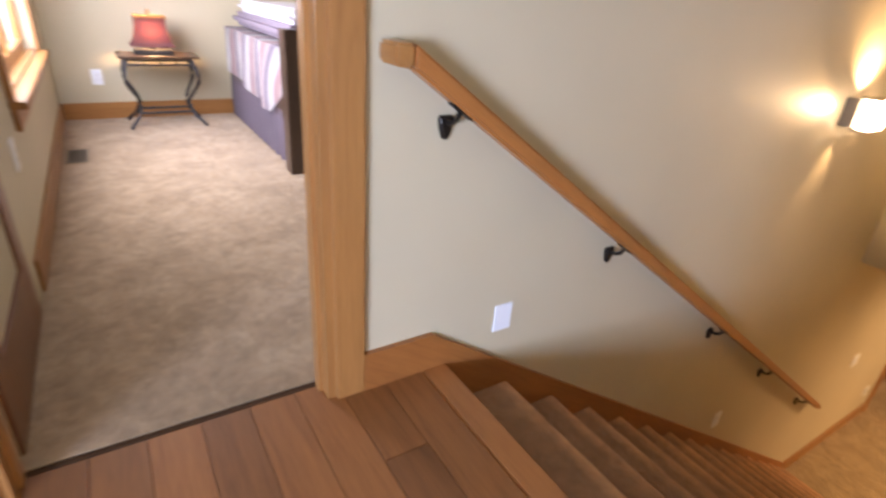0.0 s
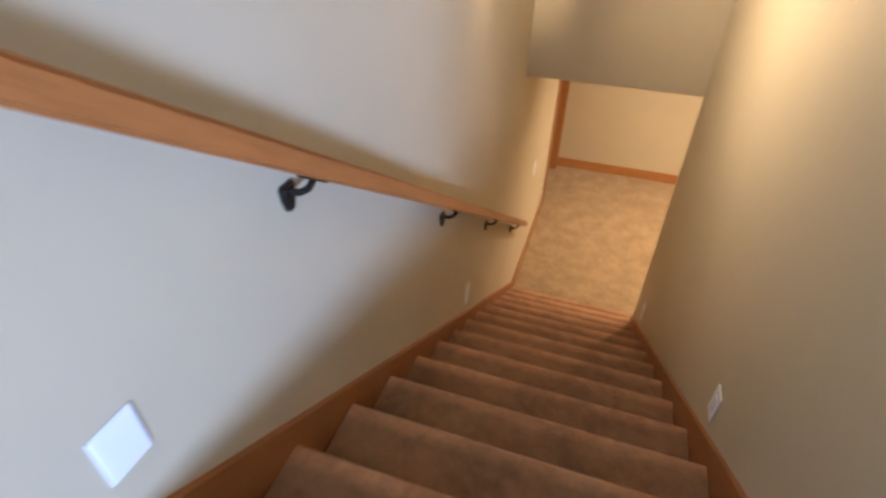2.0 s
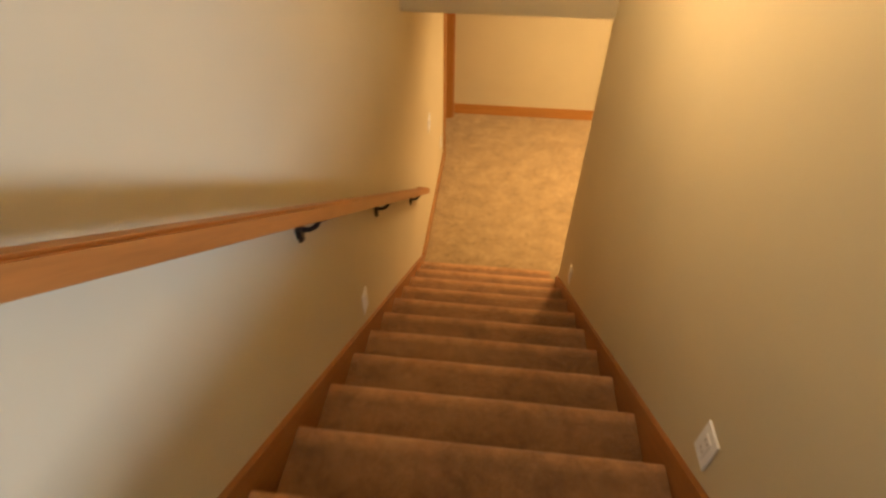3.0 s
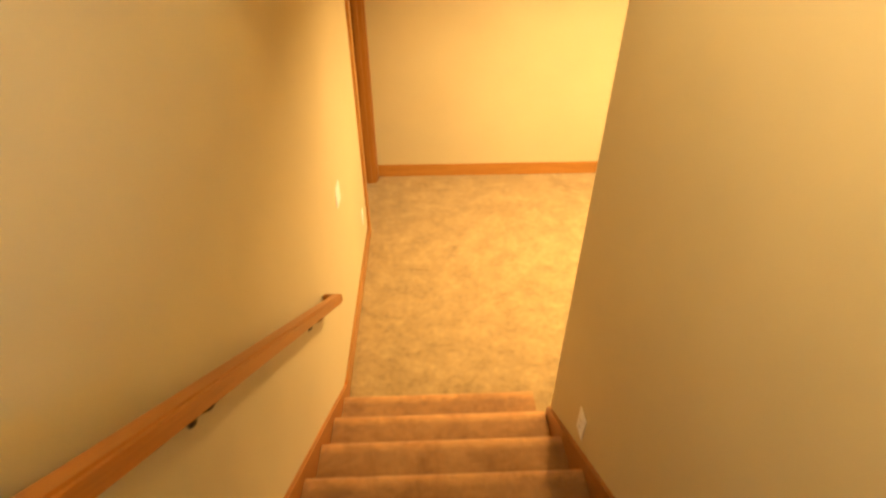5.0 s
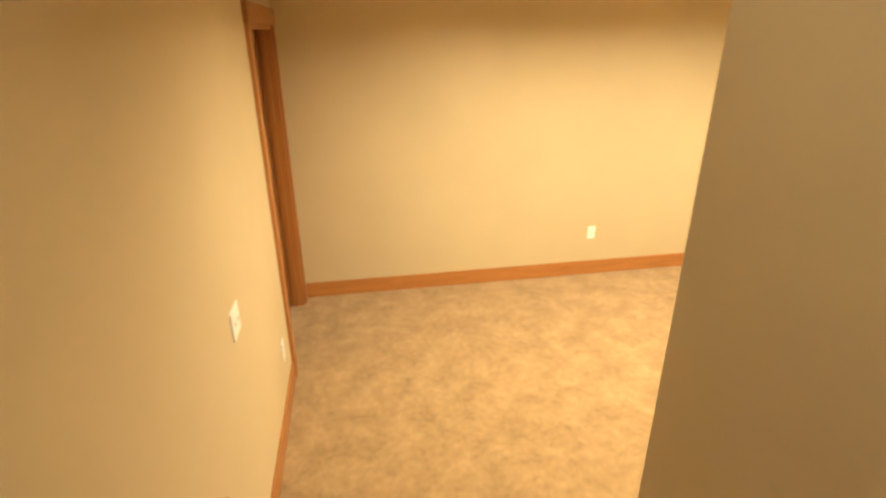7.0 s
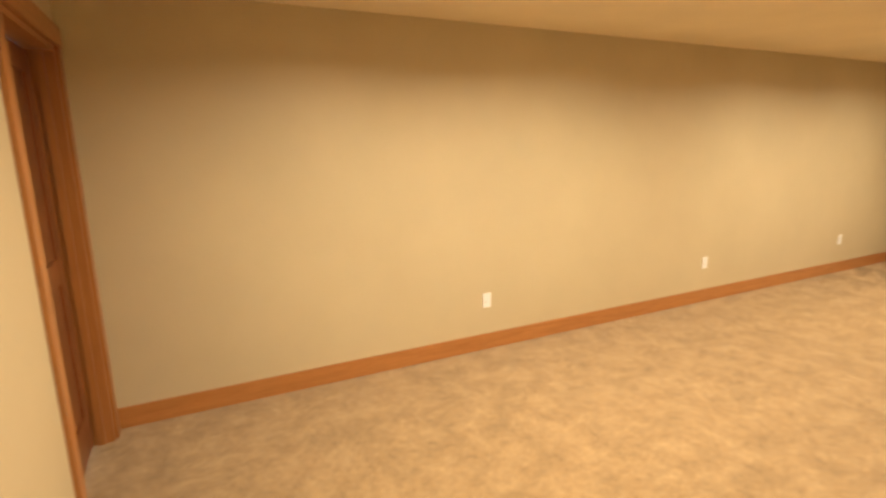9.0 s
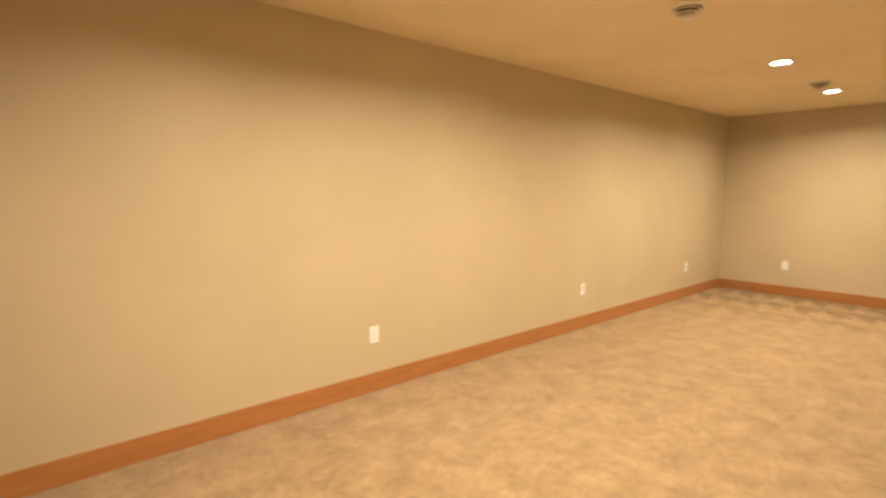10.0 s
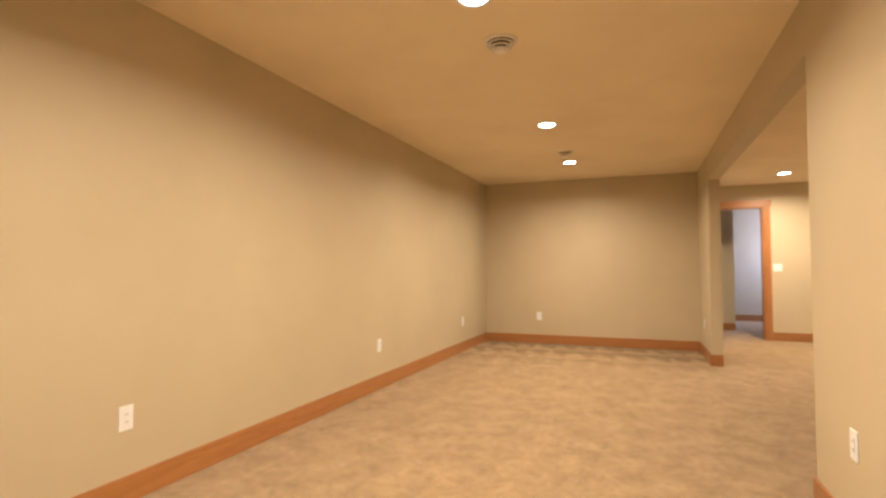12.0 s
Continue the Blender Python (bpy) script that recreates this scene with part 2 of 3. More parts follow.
def thing(name, m, label, category, group="", kind=""):
    ob = new(name)
    ob.empty_display_size = 0.1
    ob.matrix_basis = placed(m)
    return tagged(ob, label, category, group, kind)


def boxes(*spans, bevel=0.0):
    bm = bmesh.new()
    for s in spans:
        box(bm, *s, bevel=bevel)
    return bm


def holed(x0, y0, z0, x1, y1, z1, h0, hz0, h1, hz1):
    """A wall along x with one rectangular hole from (h0, hz0) to (h1, hz1), as one closed mesh."""
    bm = bmesh.new()
    xs, zs = (x0, h0, h1, x1), (z0, hz0, hz1, z1)
    front, back = ([[bm.verts.new((x, y, z)) for z in zs] for x in xs] for y in (y0, y1))
    for i in range(3):
        for k in range(3):
            if (i, k) != (1, 1):
                for g in (front, back):
                    bm.faces.new((g[i][k], g[i + 1][k], g[i + 1][k + 1], g[i][k + 1]))
    outer = [(i, 0) for i in range(3)] + [(3, k) for k in range(3)] + [(i, 3) for i in (3, 2, 1)] + [(0, k) for k in (3, 2, 1)]
    for ring in (outer, [(1, 1), (2, 1), (2, 2), (1, 2)]):
        for (i, k), (j, m) in zip(ring, ring[1:] + ring[:1]):
            bm.faces.new((front[i][k], front[j][m], back[j][m], back[i][k]))
    bmesh.ops.recalc_face_normals(bm, faces=bm.faces[:])
    return bm


def structure(name, bm, material, label, category, smooth=False):
    return tagged(mesh_object(name, bm, material, smooth), label, category, kind="structure")


# ---- walls, floors, ceilings ----
BED_L, BED_R, BED_TOP = -1.14, -0.38, UP + 2.06       # bedroom doorway in the handrail wall
LD_L, LD_R, LD_TOP = 5.61, 6.53, 2.115                # lower doorway in the same wall
SOUTH_Y, HALL_X = -4.0, 4.3
T = 0.12

structure("wall_stair_left", prism(bmesh.new(), [
    (SOUTH_Y, UP), (BED_L, UP), (BED_L, BED_TOP), (BED_R, BED_TOP), (BED_R, UP), (-0.3, UP), (-0.3, 0), (LD_L, 0),
    (LD_L, LD_TOP), (LD_R, LD_TOP), (LD_R, 0), (FAR_Y, 0), (FAR_Y, UP_CEIL), (SOUTH_Y, UP_CEIL)], "x", -T, 0),
    WALL, "olive-beige painted wall beside the carpeted stairs", "wall")
structure("wall_far", boxes((-T, FAR_Y, 0, EAST_X + T, FAR_Y + T, LOW_CEIL)), WALL, "long olive-beige painted basement wall", "wall")
structure("wall_east", boxes((EAST_X, 3.4, 0, EAST_X + T, FAR_Y, LOW_CEIL)), WALL, "olive-beige painted end wall", "wall")
structure("wall_stair_right", boxes((W, 0.0, 0, W + T, 3.43, UP_CEIL)), WALL, "olive-beige painted wall beside the stairs", "wall")
structure("wall_stair_return", prism(bmesh.new(), [(W + T, 3.31), (1.72, 3.31), (1.72, 3.50), (1.60, 3.50), (1.60, 3.43), (W + T, 3.43)], "z", 0, LOW_CEIL), WALL, "olive-beige painted return at the foot of the stairs", "wall")
structure("wall_stair_header", boxes((0, 3.392, 2.275, W, 3.45, UP_CEIL)), WALL, "painted header wall above the foot of the stairs", "wall")

# partition with the wide opening, slightly out of square
PART_M = pose(W, 3.565, 0, 0, 0, 0.6)
NEAR_END, STUB, HDR_Z = 2.60, 6.36, 2.15
p = structure("wall_partition", prism(bmesh.new(), [(0.55, 0), (NEAR_END, 0), (NEAR_END, HDR_Z), (STUB, HDR_Z), (STUB, 0), (EAST_X - W + 0.02, 0), (EAST_X - W + 0.02, LOW_CEIL), (0.55, LOW_CEIL)], "y", -T, 0),
    WALL, "olive-beige painted partition with a wide cased-free opening", "wall")
p.matrix_basis = placed(PART_M)

DX = 10.14                                            # wall of the space beyond the opening
D2_R, D2_L, D2_TOP = 2.585, 3.37, 2.085
structure("wall_beyond", prism(bmesh.new(), [(-0.5, 0), (D2_R, 0), (D2_R, D2_TOP), (D2_L, D2_TOP), (D2_L, 0), (4.4, 0), (4.4, LOW_CEIL), (-0.5, LOW_CEIL)], "x", DX, DX + T),
    WALL, "beige painted wall with a doorway beyond the opening", "wall")
structure("wall_beyond_north", boxes((EAST_X + T, 3.62, 0, DX, 3.74, LOW_CEIL)), WALL, "plain painted closing wall", "wall")
structure("wall_beyond_south", boxes((W + T, -0.62, 0, DX, -0.5, LOW_CEIL)), WALL, "plain painted closing wall", "wall")
for nm, bm in (("wall_back_room_east", boxes((13.5, 1.02, 0, 13.62, 4.4, LOW_CEIL))), ("wall_back_room_north", boxes((DX + T, 4.4, 0, 13.62, 4.52, LOW_CEIL))),
               ("wall_back_room_inner", boxes((11.45, 2.82, 0, 11.57, 4.4, LOW_CEIL))), ("wall_back_room_window", holed(DX + T, 0.9, 0, 13.62, 1.02, LOW_CEIL, 12.3, 1.0, 13.3, 2.1))):
    structure(nm, bm, WALL, "beige painted wall of the daylit back room", "wall")
structure("ceiling", boxes((0, 3.43, LOW_CEIL, EAST_X + T, FAR_Y + T, LOW_CEIL + 0.1), (W + T, -0.62, LOW_CEIL, EAST_X + T, 3.43, LOW_CEIL + 0.1),
    (EAST_X + T, -0.62, LOW_CEIL, 13.62, 4.52, LOW_CEIL + 0.1)), CEIL, "warm beige painted basement ceiling", "ceiling")
structure("floor", boxes((-0.6, -0.7, -0.1, 14.0, 6.95, 0)), CARPET_LOW, "tan mottled cut-pile carpet", "floor")

# upper level
structure("floor_landing_base", boxes((-0.09, SOUTH_Y, UP - 0.12, HALL_X, -0.03, UP - 0.018)), FLOOR_WOOD, "subfloor below the landing boards", "floor")
for nm, bm in (("wall_hall_east", boxes((HALL_X, SOUTH_Y, UP, HALL_X + T, 0.12, UP_CEIL))), ("wall_hall_north", boxes((W + T, 0.0, UP, HALL_X, 0.12, UP_CEIL))),
               ("wall_hall_south", holed(-T, SOUTH_Y - T, UP, HALL_X + T, SOUTH_Y, UP_CEIL, 2.2, UP + 0.3, 3.8, UP + 1.7))):
    structure(nm, bm, WALL, "plain painted wall of the upper hall", "wall")
structure("ceiling_upper", boxes((-4.0, SOUTH_Y - T, UP_CEIL, HALL_X + T, 3.5, UP_CEIL + 0.1)), CEIL, "painted upper ceiling", "ceiling")
BWY, BBX = -1.12, -3.88                                # bedroom window wall and back wall
for nm, bm in (("wall_bedroom_back", boxes((BBX - T, BWY - T, UP, BBX, 3.3, UP_CEIL))), ("wall_bedroom_north", boxes((BBX, 3.18, UP, -T, 3.3, UP_CEIL))),
               ("wall_bedroom_window", holed(BBX, BWY - T, UP, -T, BWY, UP_CEIL, -3.1, UP + 0.60, -1.55, UP + 2.1))):
    structure(nm, bm, WALL, "beige painted bedroom wall", "wall")
structure("floor_bedroom", boxes((BBX, BWY, UP - 0.1, -0.09, 3.18, UP + 0.004)), CARPET, "tan mottled bedroom carpet", "floor")
structure("threshold", boxes((-0.086, BED_L, UP - 0.02, -0.069, BED_R, UP + 0.002), bevel=0.001), EDGE_DARK, "dark wood strip between carpet and boards", "trim")

# ---- trim ----
BH, BT = 0.13, 0.014


def base_x(name, x0, x1, y, side, z=0.0):
    """Baseboard along x; its back is on the wall face y and it stands out towards side."""
    structure(name, boxes((x0, min(y, y + side * BT), z, x1, max(y, y + side * BT), z + BH), bevel=0.003), TRIM_X, "stained wood baseboard", "baseboard")


def base_y(name, y0, y1, x, side, z=0.0):
    structure(name, boxes((min(x, x + side * BT), y0, z, max(x, x + side * BT), y1, z + BH), bevel=0.003), TRIM_Y, "stained wood baseboard", "baseboard")


base_x("baseboard_far", 0.0, EAST_X, FAR_Y, -1)
base_y("baseboard_east", 3.655, FAR_Y - BT, EAST_X, -1)
base_x("baseboard_stair_end", W, 1.60, 3.43, 1)
base_y("baseboard_left", 3.86, LD_L - 0.092, 0, 1)
base_y("baseboard_beyond", 0.0, D2_R - 0.092, DX, -1)
base_y("baseboard_back_room", 1.02, 4.4, 13.5, -1)
base_y("baseboard_back_inner", 2.82, 4.4, 11.45, -1)
base_x("baseboard_bedroom_window", BBX, -1.0, BWY, 1, UP)
base_y("baseboard_bedroom_back", BWY + BT, 3.18, BBX, 1, UP)
for nm, spans in (("baseboard_partition", ((0.54, 0, 0, NEAR_END + BT, BT, BH),)),
                  ("baseboard_partition_end", ((NEAR_END, -T, 0, NEAR_END + BT, 0, BH),)),
                  ("baseboard_stub", ((STUB - BT, 0, 0, EAST_X - W - 0.02, BT, BH),)),
                  ("baseboard_stub_end", ((STUB - BT, -T, 0, STUB, 0, BH),))):
    b = structure(nm, boxes(*spans, bevel=0.003), TRIM_X, "stained wood baseboard on the partition", "baseboard")
    b.matrix_basis = placed(PART_M)

# sloping skirt boards, with the level baseboard of the landing running into the left one
SLOPE = RISE / RUN


def skirt_top(y):
    return UP + 0.09 - (SLOPE + 0.012) * y


Y_PEAK = (0.09 - BH) / SLOPE
for nm, x0, x1, y0, y1 in (("skirt_board_left", 0.0, 0.018, BED_R + 0.09, 3.86), ("skirt_board_right", W - 0.018, W, 0.0, 3.43)):
    out = [(y0, UP - 0.02), (y0, UP + BH), (Y_PEAK, UP + BH)] if y0 < 0 else [(y0, UP - 0.02), (y0, skirt_top(0))]
    ze = max(skirt_top(y1), BH)
    out += [((UP + 0.09 - ze) / (SLOPE + 0.012), ze), (y1, ze), (y1, 0.0), (y1 - 0.25, 0.0)]
    structure(nm, prism(bmesh.new(), out, "x", x0, x1), TRIM_SLOPE, "stained wood skirt board sloping beside the stairs", "trim")


def door_casing(nm, x, side, y0, y1, ztop, z0=0.0):
    """Flat side casings and a thicker overhanging head, on the wall face x."""
    cw, ct = 0.09, 0.02
    th = thing(nm, Matrix.Identity(4), "flat stained wood door casing with an overhanging head", "door casing", kind="structure")

    def span(a, b):
        return (min(x, x + side * a), max(x, x + side * b)) if side > 0 else (x - b, x - a)
    xa, xb = span(0, ct)
    part("side_casing", boxes((xa, y0 - cw, z0, xb, y0 - 0.006, ztop + 0.006), bevel=0.003), TRIM_Z, th)
    part("side_casing", boxes((xa, y1 + 0.006, z0, xb, y1 + cw, ztop + 0.006), bevel=0.003), TRIM_Z, th)
    xa, xb = span(0, ct + 0.006)
    part("head_casing", boxes((xa, y0 - cw - 0.015, ztop + 0.006, xb, y1 + cw + 0.015, ztop + 0.11), bevel=0.003), TRIM_Y, th)
    return th


def jambs(nm, xa, xb, y0, y1, ztop, z0=0.0):
    th = thing(nm, Matrix.Identity(4), "stained wood door jambs lining the opening", "door jamb", kind="structure")
    part("jamb", boxes((xa, y0 - 0.012, z0, xb, y0 + 0.018, ztop)), TRIM_Z, th)
    part("jamb", boxes((xa, y1 - 0.018, z0, xb, y1 + 0.012, ztop)), TRIM_Z, th)
    part("head_jamb", boxes((xa, y0 + 0.018, ztop - 0.018, xb, y1 - 0.018, ztop + 0.012)), TRIM_Y, th)
    xm = (xa + xb) / 2
    part("stop", boxes((xm - 0.018, y0 + 0.018, z0, xm + 0.018, y0 + 0.03, ztop - 0.018)), TRIM_Z, th)
    part("stop", boxes((xm - 0.018, y1 - 0.03, z0, xm + 0.018, y1 - 0.018, ztop - 0.018)), TRIM_Z, th)


door_casing("door_1_casing", 0.0, 1, BED_L, BED_R, BED_TOP, UP)
jambs("door_1_jambs", -T, 0.003, BED_L, BED_R, BED_TOP, UP)
door_casing("door_2_casing", 0.0, 1, LD_L, LD_R, LD_TOP)
jambs("door_2_jambs", -T, 0.003, LD_L, LD_R, LD_TOP)
door_casing("door_3_casing", DX, -1, D2_R, D2_L, D2_TOP)
jambs("door_3_jambs", DX - 0.003, DX + T, D2_R, D2_L, D2_TOP)


def panel_door(nm, m, w, h, label):
    """A framed door leaf: stiles, rails and sunk panels. Local x is its width, y its thickness."""
    th = thing(nm, m, label, "door")
    s, d = 0.11, 0.035
    part("stile", boxes((0, 0, 0, s, d, h), bevel=0.003), DOOR_WOOD, th)
    part("stile", boxes((w - s, 0, 0, w, d, h), bevel=0.003), DOOR_WOOD, th)
    for z0, z1 in ((0, 0.22), (0.95, 1.08), (h - s, h)):
        part("rail", boxes((s, 0, z0, w - s, d, z1), bevel=0.003), DOOR_WOOD, th)
    for z0, z1 in ((0.22, 0.95), (1.08, h - s)):
        part("panel", boxes((s, 0.012, z0, w - s, d - 0.012, z1)), DOOR_WOOD, th)
    knob = cyl(cyl(bmesh.new(), (0.06, -0.012, 1.0), (0.06, 0.0, 1.0), 0.028), (0.06, -0.05, 1.0), (0.06, -0.012, 1.0), 0.012)
    bmesh.ops.create_uvsphere(knob, u_segments=14, v_segments=10, radius=0.027, matrix=Matrix.Translation((0.06, -0.06, 1.0)))
    part("knob", knob, BRONZE, th, "dark bronze door knob", True)
    return th


panel_door("door", pose(-0.10, LD_L + 0.02, 0.012, 0, 0, 90), LD_R - LD_L - 0.04, LD_TOP - 0.035, "closed reddish-brown panelled wooden door in the lower wall")
panel_door("door", pose(-0.13, BED_L + 0.03, UP + 0.012, 0, 0, 180), 0.70, BED_TOP - UP - 0.04, "reddish-brown wooden door standing open into the bedroom")

# ---- stairs ----
stairs = thing("staircase", Matrix.Identity(4), "straight carpeted staircase between wooden skirt boards", "staircase", kind="structure")


def tread_outline():
    """Side outline of one carpeted step about its nose: rolled nose, riser tucked back below."""
    r = 0.019
    pts = [(-RUN + 0.015, 0.0), (-r, 0.0)]
    pts += [(-r + r * math.sin(a), -r + r * math.cos(a)) for a in (math.pi * k / 8 for k in range(1, 8))]
    pts += [(-0.024, -2 * r - 0.006), (-0.028, -RISE), (-RUN + 0.015, -RISE)]
    return pts


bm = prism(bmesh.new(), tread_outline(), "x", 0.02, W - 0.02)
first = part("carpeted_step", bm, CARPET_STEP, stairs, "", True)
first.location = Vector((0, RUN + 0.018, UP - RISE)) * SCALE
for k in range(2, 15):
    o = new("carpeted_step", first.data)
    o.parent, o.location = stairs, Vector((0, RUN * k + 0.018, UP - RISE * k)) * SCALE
part("stringer_fill", prism(bmesh.new(), [(-0.02, UP - 0.2), (0.0, UP - RISE), (3.4, 0.16), (3.4, 0.0), (-0.02, 0.0)], "x", 0.03, W - 0.03), TRIM_Y, stairs)
nose = bmesh.new()
box(nose, 0.0, -0.095, UP - 0.03, W, 0.0, UP + 0.001, bevel=0.008)
part("wood_nosing", nose, FLOOR_TRIM, stairs, "rounded wooden nosing board of the top step")
part("top_riser", boxes((0.02, -0.03, UP - RISE, W - 0.02, -0.022, UP - 0.03)), TRIM_X, stairs)

# ---- handrail ----
rail = thing("handrail", Matrix.Identity(4), "stained wooden handrail on dark bronze brackets along the stair wall", "handrail")
RX0, RX1, RHT = 0.045, 0.092, 0.046
R_Y0, R_Y1 = -0.205, 3.69


def rail_z(y):
    return 3.60 - 0.685 * (y + 0.185)


ang = math.atan(0.685)
dz = RHT / math.cos(ang)


def bar(bm, outline, x0, x1):
    prism(bm, outline, "x", x0, x1)
    bmesh.ops.bevel(bm, geom=bm.edges[:], offset=0.007, segments=2, affect="EDGES", clamp_overlap=True)
    return bm


ha, hb = R_Y0, R_Y1
part("rail", bar(bmesh.new(), [(ha, rail_z(ha)), (hb, rail_z(hb)), (hb, rail_z(hb) - dz), (ha, rail_z(ha) - dz)], RX0, RX1), TRIM_SLOPE, rail)
for y0, y1 in ((R_Y0 - 0.048, R_Y0), (R_Y1, R_Y1 + 0.03)):
    zt = rail_z(R_Y0) if y0 < 0 else rail_z(R_Y1)
    out = [(y0, zt), (y1, zt), (y1, zt - dz), (y0, zt - dz * 0.86)] if y0 < 0 else [(y0, zt), (y1, zt - 0.02), (y1, zt - dz), (y0, zt - dz)]
    part("rail_return", bar(bmesh.new(), out, 0.0, RX1), TRIM_X, rail)
for y in (-0.061, 0.706, 1.668, 2.50, 3.40):
    zr = rail_z(y) - dz
    bm = bmesh.new()
    # shield-shaped wall plate, wide at the top and tapering to a rounded foot
    prism(bm, [(y - 0.023, zr - 0.030), (y - 0.018, zr - 0.024), (y + 0.018, zr - 0.024), (y + 0.023, zr - 0.030), (y + 0.020, zr - 0.055), (y + 0.010, zr - 0.083), (y, zr - 0.088), (y - 0.010, zr - 0.083), (y - 0.020, zr - 0.055)], "x", 0.0, 0.013)
    bmesh.ops.bevel(bm, geom=[e for e in bm.edges if all(v.co.x > 0.01 for v in e.verts)], offset=0.006, segments=3, affect="EDGES", clamp_overlap=True)
    br = part("bracket", bm, BRONZE, rail, "dark bronze handrail bracket", True)
    arm = tube(bmesh.new(), [(0.012, y, zr - 0.04), (0.035, y, zr - 0.038), (0.055, y, zr - 0.025), (0.066, y, zr - 0.006)], 0.0075)
    part("arm", arm, BRONZE, br, "", True)
    sad = bmesh.new()
    prism(sad, [(y - 0.03, rail_z(y - 0.03) - dz + 0.001), (y + 0.03, rail_z(y + 0.03) - dz + 0.001), (y + 0.03, rail_z(y + 0.03) - dz - 0.005), (y - 0.03, rail_z(y - 0.03) - dz - 0.005)], "x", 0.055, 0.08)
    part("saddle", sad, BRONZE, br)

# ---- wall plates ----


def wall_plate(nm, m, w, h, kind, label, category, group=""):
    """A cover plate in the local x-z plane, facing local -y."""
    th = thing(nm, m, label, category, group)
    part("cover_plate", boxes((-w / 2, -0.006, -h / 2, w / 2, 0, h / 2), bevel=0.002), WHITE, th)
    gangs = 2 if w > 0.1 else 1
    for g in range(gangs):
        gx = 0 if gangs == 1 else (g - 0.5) * 0.046
        if kind == "outlet":
            d = part("receptacle", boxes((gx - 0.0165, -0.0085, -0.033, gx + 0.0165, -0.006, 0.033), bevel=0.001), WHITE, th)
            for z in (-0.017, 0.017):
                for x in (-0.006, 0.006):
                    part("slot", boxes((gx + x - 0.0012, -0.0092, z - 0.004, gx + x + 0.0012, -0.0084, z + 0.004)), SLOT, d)
        elif kind == "toggle":
            part("toggle", boxes((gx - 0.005, -0.012, -0.010, gx + 0.005, -0.006, 0.010), bevel=0.002), WHITE, th)
        elif kind == "switch":
            bmr = bmesh.new()
            prism(bmr, [(-0.006, -0.033), (-0.0085, -0.033), (-0.0115, 0.033), (-0.006, 0.033)], "x", gx - 0.0165, gx + 0.0165)
            part("rocker", bmr, WHITE, th)
        for z in (-h * 0.42, h * 0.42):
            if kind != "blank":
                part("screw", cyl(bmesh.new(), (gx, -0.0072, z), (gx, -0.006, z), 0.003, n=8), WHITE, th)
    return th


out1 = wall_plate("outlet", pose(2.542, FAR_Y, 0.405), 0.075, 0.118, "outlet", "white duplex wall outlet above the baseboard", "outlet", "basement wall outlets")
for m in (pose(5.08, FAR_Y, 0.405), pose(7.47, FAR_Y, 0.405), pose(EAST_X, 5.829, 0.408, 0, 0, -90),
          PART_M @ pose(2.12, 0, 0.43, 0, 0, 180), PART_M @ pose(7.0, 0, 0.42, 0, 0, 180), pose(0, 5.269, 0.384, 0, 0, 90)):
    copy_thing(out1, placed(m))
wall_plate("light_switch", pose(0, 4.40, 1.082, 0, 0, 90), 0.118, 0.118, "toggle", "white double toggle switch at the foot of the stairs", "light switch")
wall_plate("light_switch", pose(DX, 2.41, 1.13, 0, 0, -90), 0.122, 0.118, "switch", "white double rocker switch beside the doorway", "light switch")
wall_plate("cover_plate_blank", pose(0, 0.226, 2.737, 0, 0, 90), 0.075, 0.105, "blank", "plain white cover plate low on the stair wall", "cover plate")
sp = wall_plate("outlet", pose(0, 2.149, 1.404, 0, 0, 90), 0.075, 0.118, "outlet", "white wall outlet low above the stairs", "outlet", "stair wall outlets")
for m in (pose(W, 1.267, 1.991, 0, 0, -90), pose(W, 3.054, 0.79, 0, 0, -90)):
    copy_thing(sp, placed(m))

# ---- recessed lights and ceiling diffusers ----


def can_light(m):
    th = thing("recessed_light", m, "round white recessed ceiling light, lit", "ceiling light", "recessed ceiling lights")
    bm = bmesh.new()
    ring = [(0.092, -0.002), (0.088, -0.007), (0.075, -0.006), (0.068, 0.0)]
    n = 32
    loops = [[bm.verts.new((r * math.cos(2 * math.pi * k / n), r * math.sin(2 * math.pi * k / n), z)) for k in range(n)] for r, z in ring]
    for a, b in zip(loops, loops[1:]):
        for k in range(n):
            bm.faces.new((a[k], b[k], b[(k + 1) % n], a[(k + 1) % n]))
    part("trim_ring", bm, WHITE, th, "", True)
    part("lens", cyl(bmesh.new(), (0, 0, -0.0035), (0, 0, -0.001), 0.069, n=32), LAMP_GLOW, th, "glowing warm white lens")
    return th


can = can_light(pose(CANS[0][0], CANS[0][1], LOW_CEIL))
# the last copy houses that added, unseen light
for cx, cy, watts in CANS[1:]:
    copy_thing(can, placed(pose(cx, cy, LOW_CEIL)))


